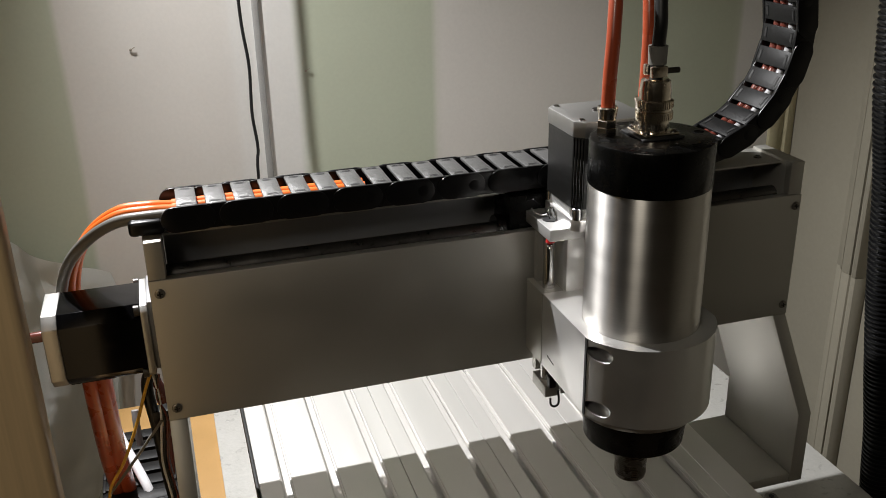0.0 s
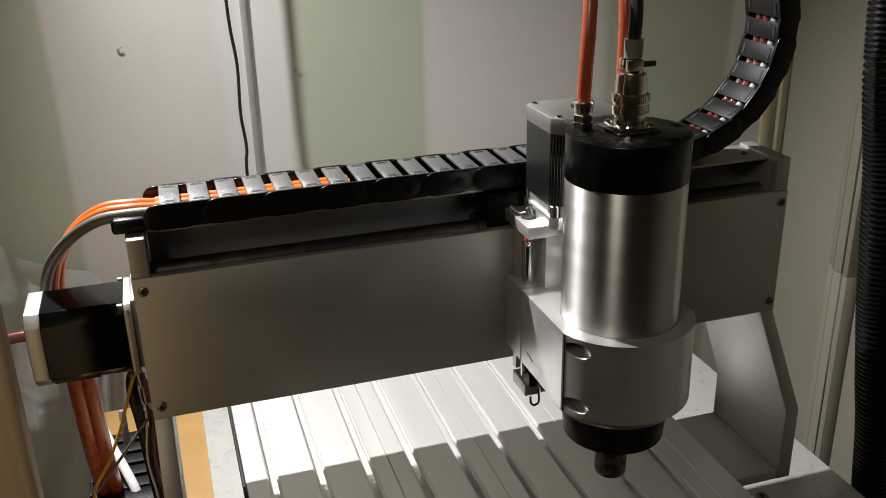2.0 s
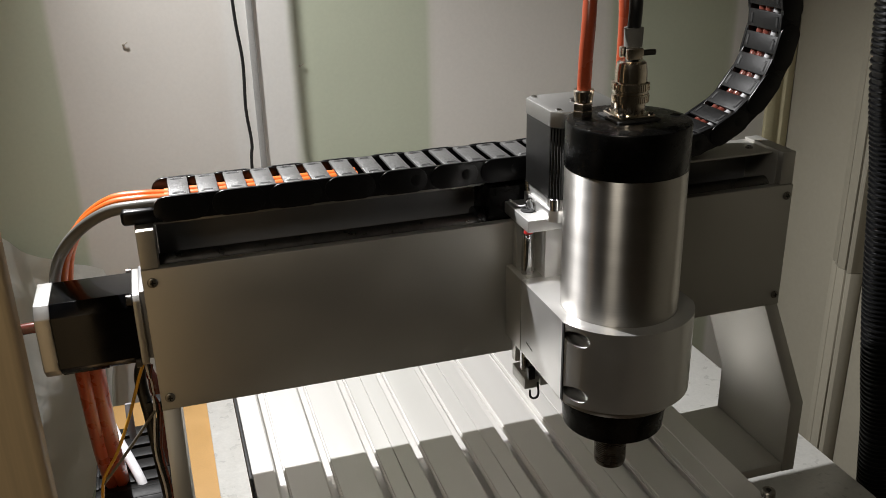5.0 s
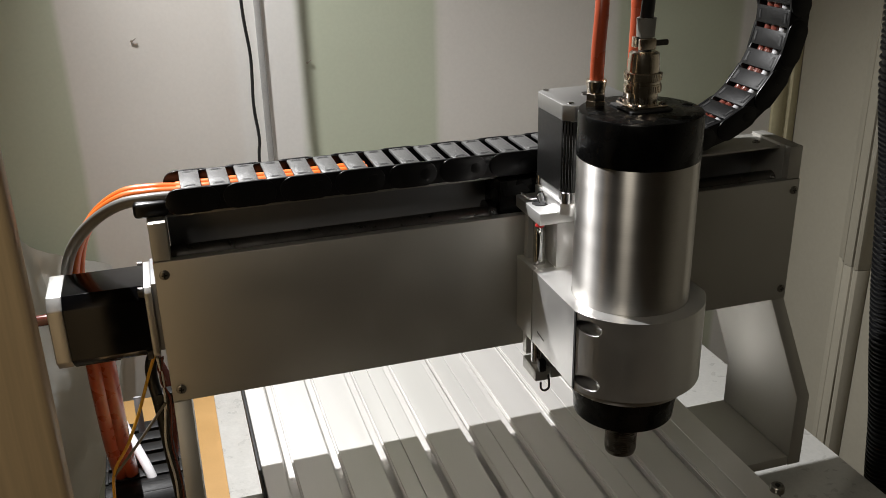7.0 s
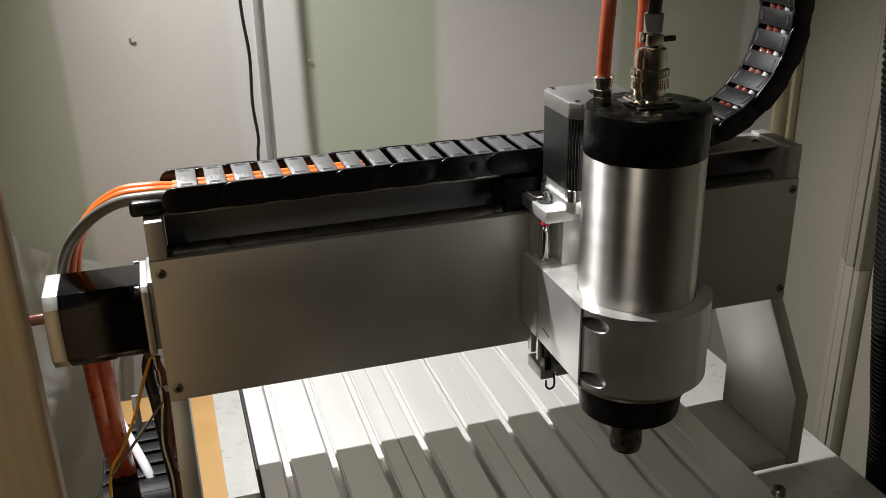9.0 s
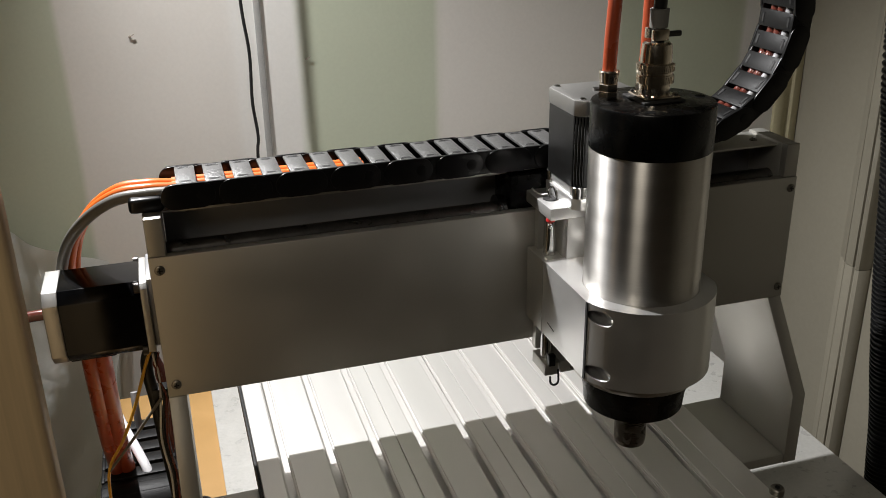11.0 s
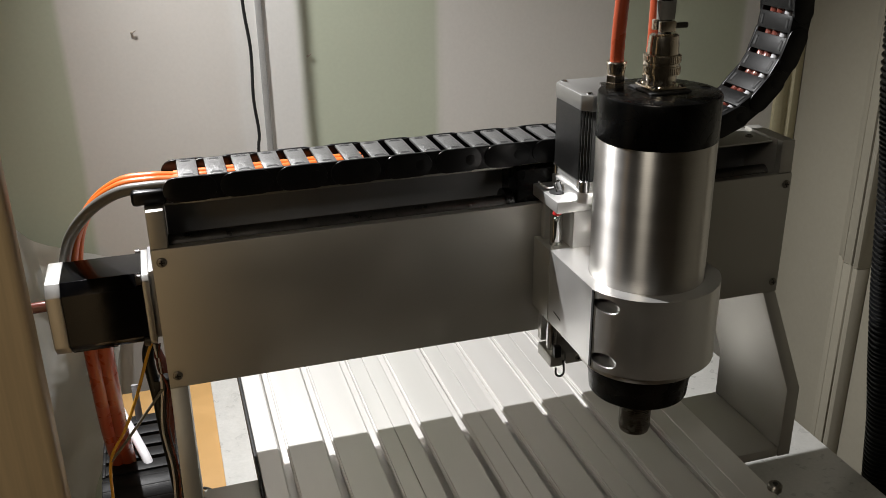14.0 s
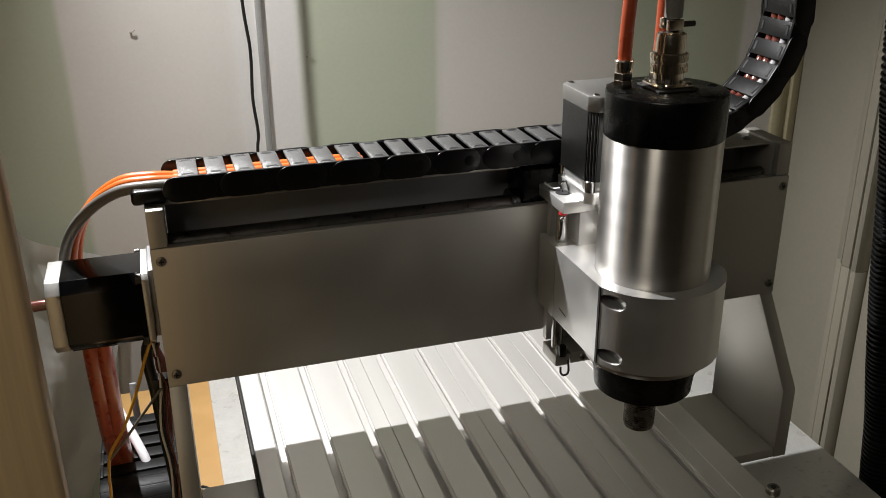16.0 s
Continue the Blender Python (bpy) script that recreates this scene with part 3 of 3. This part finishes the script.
def spindle():
    ob = thing("milling_spindle", (AX, AY, 0.0712), "water-cooled milling spindle, brushed steel with black cap", "spindle")
    SLIDE.append(ob)
    at = (AX, AY, 0)
    part("body", lathe([(0.0385, 0.1400), (0.0404, 0.1405), (0.0404, 0.3030), (0.0402, 0.3034)], at, n=96), STEEL, ob, "brushed stainless steel housing")
    cap = part("cap", lathe([(0.0406, 0.3034), (0.0407, 0.3040), (0.0407, 0.3322), (0.0402, 0.3332), (0.0395, 0.3336)], at, n=96), BLACK_ANO, ob, "black anodised top cap")
    for k in range(6):
        a = radians(-122 + 60 * k)
        p = (AX + 0.0335 * math.cos(a), AY + 0.0335 * math.sin(a), 0.3336)
        part("screw_hole", lathe([(0.0034, 0), (0.0034, 0.0002)], p, n=20), BLACK_HOLE, cap, "dark screw hole")
    part("lower_ring", lathe([(0.0380, 0.1362), (0.0450, 0.1366), (0.0455, 0.1372), (0.0455, 0.1436), (0.0400, 0.1438)], at, n=72), STEEL, ob)
    part("bearing_housing", lathe([(0.0330, 0.1088), (0.0362, 0.1102), (0.0372, 0.1220), (0.0392, 0.1290), (0.0392, 0.1362)], at, n=72), BLACK_ANO, ob, "black lower bearing housing")
    prof = [(0.0118, 0.1090), (0.0118, 0.1010)]
    z = 0.0965
    prof.append((0.0100, 0.1005))
    while z > 0.0745:
        prof += [(0.0118, z), (0.0118, z - 0.0008), (0.0110, z - 0.0011), (0.0110, z - 0.0013)]
        z -= 0.0016
    prof += [(0.0112, 0.0722), (0.0100, 0.0712), (0.0060, 0.0712), (0.0050, 0.0790), (0.0003, 0.0800)]
    part("threaded_nose", lathe(prof[::-1], at, n=40), NOSE_STEEL, ob, "threaded steel collet nose")
    # the power connector
    cx, cy = AX + 0.002, AY + 0.0035
    con = part("connector", lathe([(0.0100, 0.3370), (0.0100, 0.3440), (0.0118, 0.3445), (0.0118, 0.3500), (0.0112, 0.3505), (0.0112, 0.3520), (0.0118, 0.3525), (0.0118, 0.3570), (0.0103, 0.3578),
                                   (0.0101, 0.3640), (0.0094, 0.3695), (0.0074, 0.3708)], (cx, cy, 0), n=40), NICKEL, ob, "nickel-plated round connector")
    for ring in (0.3472, 0.3547):
        b = None
        for k in range(44):
            a = 2 * math.pi * k / 44
            m = Matrix.Translation((cx + 0.0118 * math.cos(a), cy + 0.0118 * math.sin(a), ring)) @ Matrix.Rotation(a, 4, "Z") @ Matrix.Diagonal((0.0007, 0.0008, 0.0042, 1))
            q = bmesh.new()
            bmesh.ops.create_cube(q, size=1, matrix=m)
            b = merge(b, q)
        part("knurled_ring", b, NICKEL, con)
    part("flange", box(cx - 0.0125, cx + 0.0125, cy - 0.0125, cy + 0.0125, 0.3352, 0.3374, 0.0010), NICKEL, ob, "square nickel flange")
    part("gasket", box(cx - 0.0150, cx + 0.0150, cy - 0.0150, cy + 0.0150, 0.3336, 0.3352, 0.0006), RUBBER, ob)
    for dx in (-0.0098, 0.0098):
        for dy in (-0.0098, 0.0098):
            part("flange_screw", lathe([(0.0022, 0), (0.0022, 0.001), (0.0010, 0.0018)], (cx + dx, cy + dy, 0.3374), n=14), CHROME, ob)
    clampbm = box(cx - 0.0070, cx + 0.0040, cy - 0.0075, cy - 0.0035, 0.3722, 0.3792, 0.0008)
    clampbm = box(cx - 0.0062, cx + 0.0062, cy + 0.0030, cy + 0.0068, 0.3722, 0.3792, 0.0008, bm=clampbm)
    part("cable_clamp", clampbm, NICKEL, con, "small nickel cable clamp")
    part("clamp_screw", lathe([(0.0019, 0), (0.0019, 0.009)], (cx + 0.0045, cy - 0.004, 0.3757), "x", 12), DARK_STEEL, con)
    # water fittings
    for fx, fy in ((AX - 0.0255, AY + 0.0145), (AX + 0.0090, AY + 0.0290)):
        f = part("hose_fitting", lathe([(0.0068, 0.3336), (0.0068, 0.3385)], (fx, fy, 0), n=6), NICKEL, ob, "nickel-plated hex hose fitting")
        part("nut", lathe([(0.0062, 0.3386), (0.0066, 0.3392), (0.0066, 0.3435), (0.0060, 0.3440)], (fx, fy, 0), n=6), NICKEL, f)
        part("collar", lathe([(0.0052, 0.3440), (0.0058, 0.3446), (0.0068, 0.3515), (0.0062, 0.3525)], (fx, fy, 0), n=28), NICKEL, f)


spindle()


def spindle_lines():
    """The two water tubes and the power cable that rise from the spindle."""
    for (fx, fy), dx in (((AX - 0.0255, AY + 0.0145), 0.004), ((AX + 0.0090, AY + 0.0290), 0.002)):
        pts = [(fx, fy, 0.350), (fx + 0.0005, fy, 0.372), (fx + dx * 0.7, fy + 0.002, 0.400), (fx + dx * 2.0, fy + 0.014, 0.430), (fx + dx * 3, fy + 0.045, 0.448), (AX + 0.02, 0.015, 0.459), (AX + 0.045, 0.023, 0.4610)]
        ob = solid("water_tube", tube(pts, 0.0046, 18, 10), ORANGE, "orange water tube rising from the spindle", "tube", group="tubes of the spindle")
        SLIDE.append(ob)
    cx, cy = AX + 0.002, AY + 0.0035
    pts = [(cx, cy, 0.3705), (cx, cy, 0.388), (cx + 0.0005, cy, 0.410), (cx + 0.003, cy + 0.012, 0.435), (cx + 0.008, cy + 0.05, 0.452), (AX + 0.03, 0.020, 0.4595), (AX + 0.045, 0.023, 0.4610)]
    ob = thing("power_cable", (cx, cy, 0.3705), "black power cable with grey sleeve above the connector", "cable")
    SLIDE.append(ob)
    part("jacket", tube(pts, 0.0043, 16, 10), BLACK_CABLE, ob)
    part("sleeve", lathe([(0.0045, 0.3792), (0.0058, 0.3797), (0.0062, 0.3912), (0.0046, 0.3915)], (cx, cy, 0), n=28), GREY_CABLE, ob, "grey heat-shrink sleeve")


spindle_lines()

# ---- the cable chain on the gantry ----
PITCH, RAD, X0, ZC, YC = 0.0197, 0.0938, 0.0258, 0.2722, 0.0353
LINKS = []


def along(s, c):
    """Where the chain's middle line lies, s metres from its fixed end, with the carriage c metres off its middle."""
    xc = 0.4226 + c / 2
    flat = xc - X0
    if s < flat:
        return X0 + s, ZC, 0.0
    s -= flat
    if s < math.pi * RAD:
        a = s / RAD
        return xc + RAD * math.sin(a), ZC + RAD * (1 - math.cos(a)), a
    return xc - (s - math.pi * RAD), ZC + 2 * RAD, math.pi


def link_pose(i, c):
    x0, z0, _ = along(i * PITCH, c)
    x1, z1, _ = along((i + 1) * PITCH, c)
    return pose((x0 + x1) / 2 - X0, 0, (z0 + z1) / 2 - ZC + 0.0092, 0, -math.degrees(math.atan2(z1 - z0, x1 - x0)), 0)


def cable_chain():
    ob = thing("cable_chain", (X0, YC, ZC - 0.0092), "black plastic cable chain lying along the gantry top", "cable chain")
    GANTRY.append(ob)
    h, w = 0.0092, 0.0233

    def capsule(half, r, y0, y1, bm=None):
        pts = [(half + r * math.cos(a), r * math.sin(a)) for a in [radians(-90 + 18 * k) for k in range(11)]]
        pts += [(-half + r * math.cos(a), r * math.sin(a)) for a in [radians(90 + 18 * k) for k in range(11)]]
        b = prism(pts, y0, y1, "y", 0)
        rim = [e for e in b.edges if e.calc_face_angle(0) > radians(60)]
        bmesh.ops.bevel(b, geom=rim, offset=0.0003, segments=2, profile=0.5, affect="EDGES")
        return merge(bm, b)

    sides = []
    for shift in (0.0, 0.0011):
        pair = []
        for sgn in (-1, 1):
            y = sgn * (w - shift)
            pair.append(("side_plate", finish(capsule(PITCH / 2 - 0.0005, h - shift * 0.35, min(y, y - sgn * 0.0026), max(y, y - sgn * 0.0026)), "side_plate", BLACK_PLA)))
            pair.append(("pivot", finish(lathe([(0.0042, 0), (0.0042, 0.00015), (0.0040, 0.0002)], (PITCH / 2, y, 0), "-y" if sgn < 0 else "y", 18), "pivot", BLACK_PLA)))
        sides.append(pair)
    b = box(-0.0070, 0.0070, -0.0206, 0.0206, 0.0068, 0.0090, 0.0006)
    for y in (-0.0165, 0.0165):
        b = box(-0.0045, 0.0045, y - 0.0018, y + 0.0018, 0.0088, 0.0093, 0.0002, 1, b)
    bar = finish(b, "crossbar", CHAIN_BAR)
    # the flat run's bars take the paler colour that stands in for glare
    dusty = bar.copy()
    dusty.materials[0] = DUSTY_GLARE_BAR
    slot = finish(box(-0.0032, 0.0032, -0.0009, 0.0009, 0.0090, 0.00945, 0, 1), "slot", RUBBER)
    under = finish(box(-0.0098, 0.0098, -0.0206, 0.0206, -0.0091, -0.0074, 0.0004), "floor_bar", BLACK_PLA)
    segs = []
    for y, r, m in ((-0.0085, 0.0036, PALE_TUBE), (0.0010, 0.0042, RED_BROWN), (0.0098, 0.0042, RED_BROWN)):
        segs.append((finish(lathe([(r, -PITCH / 2), (r, PITCH / 2)], (0, y, 0.0030), "x", 14), "cable_piece", m), m))
    bright = finish(lathe([(0.0042, -PITCH / 2), (0.0042, PITCH / 2)], (0, -0.0025, 0.0015), "x", 14), "cable_piece", BRIGHT_ORANGE)
    bright2 = finish(lathe([(0.0042, -PITCH / 2), (0.0042, PITCH / 2)], (0, 0.0065, 0.0015), "x", 14), "cable_piece", BRIGHT_ORANGE)
    grey = finish(lathe([(0.0036, -PITCH / 2), (0.0036, PITCH / 2)], (0, -0.0115, 0.0015), "x", 14), "cable_piece", GREY_CABLE)
    for i in range(41):
        link = new("link", under)
        link.parent = ob
        link.matrix_basis = link_pose(i, 0)
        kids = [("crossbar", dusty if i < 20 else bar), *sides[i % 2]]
        kids += [("cable_piece", m) for m in ((grey, bright, bright2) if i < 7 else [q for q, _ in segs] if i > 18 else [])]
        for nm, me in kids:
            k = new(nm, me)
            k.parent = link
        for y in (-0.0165, 0.0165):
            k = new("slot", slot)
            k.parent = link
            k.location = (0, y, 0)
        LINKS.append(link)
    part("end_bracket", box(-0.0045, 0.0190, 0.0120, 0.0540, 0.2628, 0.2735, 0.0030, 3), BLACK_PLA, ob, "black end bracket")


cable_chain()


# ---- cables at the gantry's end ----
def end_cables():
    rows = [("grey_cable", GREY_CABLE, 0.0042, 0.0225, 0.0, "grey cable bending down from the chain"),
            ("orange_cable", BRIGHT_ORANGE, 0.0042, 0.0315, 0.003, "bright orange cable bending down from the chain"),
            ("orange_cable", BRIGHT_ORANGE, 0.0042, 0.0400, 0.005, "bright orange cable bending down from the chain")]
    for name, mat, r, y, up, label in rows:
        dx = up * 1.4
        pts = [(0.032, y, 0.2728), (0.008, y, 0.2735 + up * 0.3), (-0.014 + dx * 0.3, y + 0.006, 0.2695 + up * 0.4), (-0.036 + dx * 0.6, y + 0.020, 0.2530 + up * 0.3), (-0.054 + dx, y + 0.042, 0.2260), (-0.064 + dx * 1.3, 0.088 + up, 0.190),
               (-0.063 + dx, 0.102 + up, 0.150), (-0.060 + dx * 0.5, 0.116 + up, 0.128)]
        GANTRY.append(solid(name, tube(pts, r, 14, 10), mat, label, "cable"))


end_cables()


def lower_left():
    for k, x in enumerate((-0.052, -0.0425)):
        pts = [(x - 0.002, 0.092, 0.165), (x - 0.004, 0.100, 0.115), (x - 0.006, 0.125, 0.055), (x - 0.008, 0.155, 0.0), (x - 0.008, 0.182, -0.05), (x - 0.008, 0.196, -0.088)]
        GANTRY.append(solid("water_hose", tube(pts, 0.0070, 18, 8), HOSE_RED, "thick red-brown hose hanging behind the motor", "hose", group="hanging hoses"))
    GANTRY.append(solid("white_cable", tube([(-0.060, 0.245, -0.012), (-0.052, 0.222, -0.026), (-0.042, 0.198, -0.038), (-0.033, 0.175, -0.050), (-0.026, 0.16, -0.075)], 0.0046, 14), WHITE_CABLE, "white sheathed cable slanting downwards", "cable"))
    GANTRY.append(solid("yellow_wire", tube([(-0.006, 0.047, 0.142), (-0.012, 0.047, 0.128), (-0.024, 0.047, 0.095), (-0.037, 0.047, 0.066), (-0.051, 0.047, 0.041), (-0.055, 0.047, 0.0)], 0.0013, 8), YELLOW_WIRE, "thin yellow wire hanging from the motor", "wire"))
    GANTRY.append(solid("brown_wire", tube([(-0.004, 0.047, 0.098), (-0.022, 0.047, 0.075), (-0.038, 0.047, 0.055), (-0.051, 0.047, 0.040)], 0.0012, 8), GREY_CABLE, "thin grey-brown wire tied across", "wire"))
    GANTRY.append(solid("black_cable", tube([(-0.0060, 0.055, 0.142), (-0.0115, 0.055, 0.124), (-0.0090, 0.055, 0.090), (-0.0068, 0.055, 0.047), (-0.0045, 0.055, 0.015), (-0.003, 0.055, -0.02)], 0.0046, 14), BLACK_CABLE, "black cable hanging beside the side plate", "cable"))
    GANTRY.append(solid("cable_tie_mount", box(-0.0105, 0.0028, 0.050, 0.062, 0.094, 0.104, 0.001), BLACK_PLA, "small black cable tie mount on the side plate", "cable mount"))
    for k, m in enumerate((RED_BROWN, BLACK_CABLE, WHITE_CABLE)):
        x = -0.0010 - 0.0022 * k
        GANTRY.append(solid("thin_wire", tube([(x, 0.048, 0.138), (x - 0.004 + 0.003 * k, 0.048, 0.118), (x + 0.001, 0.048, 0.098), (x - 0.003, 0.048, 0.060), (x, 0.048, 0.022), (x - 0.002, 0.048, -0.02)], 0.0010, 8), m, "thin loose wire beside the side plate", "wire", group="thin loose wires"))

    for k, m in enumerate((BLACK_CABLE, YELLOW_WIRE, BLACK_CABLE)):
        GANTRY.append(solid("thin_wire", tube([(0.017, 0.080 - 0.004 * k, -0.026 - 0.002 * k), (0.022, 0.070 - 0.004 * k, -0.022), (0.030, 0.055 - 0.003 * k, -0.0205), (0.042, 0.040, -0.0205)], 0.0014, 8), m, "thin wire running in under the gantry's foot", "wire", group="wires under the foot"))
    GANTRY.append(solid("grey_tube", tube([(-0.040, 0.262, -0.014), (-0.0402, 0.258, -0.028), (-0.0398, 0.254, -0.050), (-0.0395, 0.252, -0.058)], 0.0036, 14), PALE_TUBE, "pale grey tube standing up beside the cable chain", "tube"))
    GANTRY.append(solid("red_tube", tube([(-0.012, 0.090, 0.128), (-0.006, 0.090, 0.110), (-0.001, 0.090, 0.090), (-0.002, 0.090, 0.060), (-0.006, 0.090, 0.02)], 0.0042, 12), RED_BROWN, "thin red-brown tube bending behind the side plate", "tube"))
    GANTRY.append(solid("red_tube", tube([(-0.115, 0.098, 0.158), (-0.085, 0.098, 0.160), (-0.060, 0.098, 0.158)], 0.0045, 12), RED_BROWN, "short red-brown tube behind the motor", "tube"))


lower_left()


def lower_chain():
    """The second cable chain, below, on the table."""
    ob = thing("cable_chain", (-0.036, 0.2, TABLE - 0.004), "black plastic cable chain lying on the table", "cable chain")
    for k in range(5):
        y = 0.172 + 0.021 * k
        b = box(-0.072, -0.006, y, y + 0.0155, -0.056, -0.050, 0.0012)
        link = part("link", b, CHAIN_BAR, ob)
        for x in (-0.0745, -0.0059):
            part("side_plate", box(x, x + 0.0032, y - 0.003, y + 0.0178, TABLE - 0.004, -0.0495, 0.001), CHAIN_BAR, link)
    # its bend at the front
    for k in range(7):
        a = radians(-14 + 26 * k)
        m = Matrix.Translation((-0.037, 0.160, -0.0765)) @ Matrix.Rotation(a, 4, "X") @ Matrix.Translation((0, 0, 0.0225))
        b = box(-0.0375, 0.0365, -0.0062, 0.0062, -0.004, 0.004, 0.0014)
        bmesh.ops.transform(b, matrix=m, verts=b.verts)
        part("link", b, CHAIN_BAR, ob)


lower_chain()


def cloth_bag():
    b = bmesh.new()
    nx, nz = 40, 60
    vs = []
    for j in range(nz + 1):
        row = []
        for i in range(nx + 1):
            u, v = i / nx, j / nz
            top = 0.165 - 0.085 * max(0.0, u - 0.55) / 0.45 + 0.006 * math.sin(9 * u)
            z = -0.60 + (0.60 + top) * v
            right = -0.052 - 0.30 * max(0.0, -0.03 - z) + 0.006 * math.sin(40 * z)
            x = -0.30 + (max(right, -0.16) + 0.30) * u
            y = 0.335 + 0.018 * math.sin(u * 17 + 2.5 * math.sin(v * 5)) + 0.015 * noise.noise((u * 5, v * 9, 0.3)) + 0.010 * noise.noise((u * 14, v * 22, 1.3)) + 0.05 * u ** 6
            x, y, z = 0.026 + (x - 0.026) * 1.143, 0.485 + 0.75 * (y - 0.335), 0.482 - (0.482 - z) * 1.143
            row.append(b.verts.new((x, y, z)))
        vs.append(row)
    for j in range(nz):
        for i in range(nx):
            b.faces.new((vs[j][i], vs[j][i + 1], vs[j + 1][i + 1], vs[j + 1][i]))
    bmesh.ops.solidify(b, geom=b.faces[:], thickness=0.004)
    solid("hanging_cloth", b, CLOTH, "pale grey cloth hanging in loose folds", "cloth")


cloth_bag()


def vacuum_hose():
    pts = [(0.600, 0.01, 0.75), (0.610, 0.01, 0.50), (0.6215, 0.01, 0.33), (0.639, 0.01, 0.228), (0.6525, 0.01, 0.117), (0.667, 0.01, 0.0245), (0.683, 0.01, -0.077), (0.70, 0.01, -0.3), (0.70, 0.01, -0.9)]
    ob = thing("vacuum_hose", (0.70, 0.01, -0.9), "black ribbed vacuum hose hanging beside the table", "hose")
    part("tube", tube(pts, 0.0165, 28, 10), BLACK_PLA, ob)
    ring = finish(lathe([(0.0163, -0.0013), (0.0184, -0.0009), (0.0187, 0.0), (0.0184, 0.0009), (0.0163, 0.0013)], n=28, cap=False), "rib", BLACK_PLA)
    line = spline(pts, 60)
    run, last = 0.0, line[0]
    for a, c in zip(line, line[1:]):
        run += (c - a).length
        if run > 0.0046:
            run = 0.0
            if -0.20 < c.z < 0.48:
                rib = new("rib", ring)
                rib.parent = ob
                rib.matrix_basis = Matrix.Translation(c - BASE[ob]) @ (c - a).to_track_quat("Z", "X").to_matrix().to_4x4()


vacuum_hose()


# ---- what moves ----
def motions():
    for ob in GANTRY:
        p = BASE[ob]
        walk(ob, [(t, pose(p.x, p.y + g, p.z)) for t, g, c, s in TRAVEL])
    for ob in CARRIAGE:
        p = BASE[ob]
        walk(ob, [(t, pose(p.x + c, p.y + g, p.z)) for t, g, c, s in TRAVEL])
    for ob in SLIDE:
        p = BASE[ob]
        walk(ob, [(t, pose(p.x + c, p.y + g, p.z + s)) for t, g, c, s in TRAVEL])
    for i, ob in enumerate(LINKS):
        if (i + 1) * PITCH > 0.37:
            walk(ob, [(t, link_pose(i, c)) for t, g, c, s in TRAVEL])


motions()
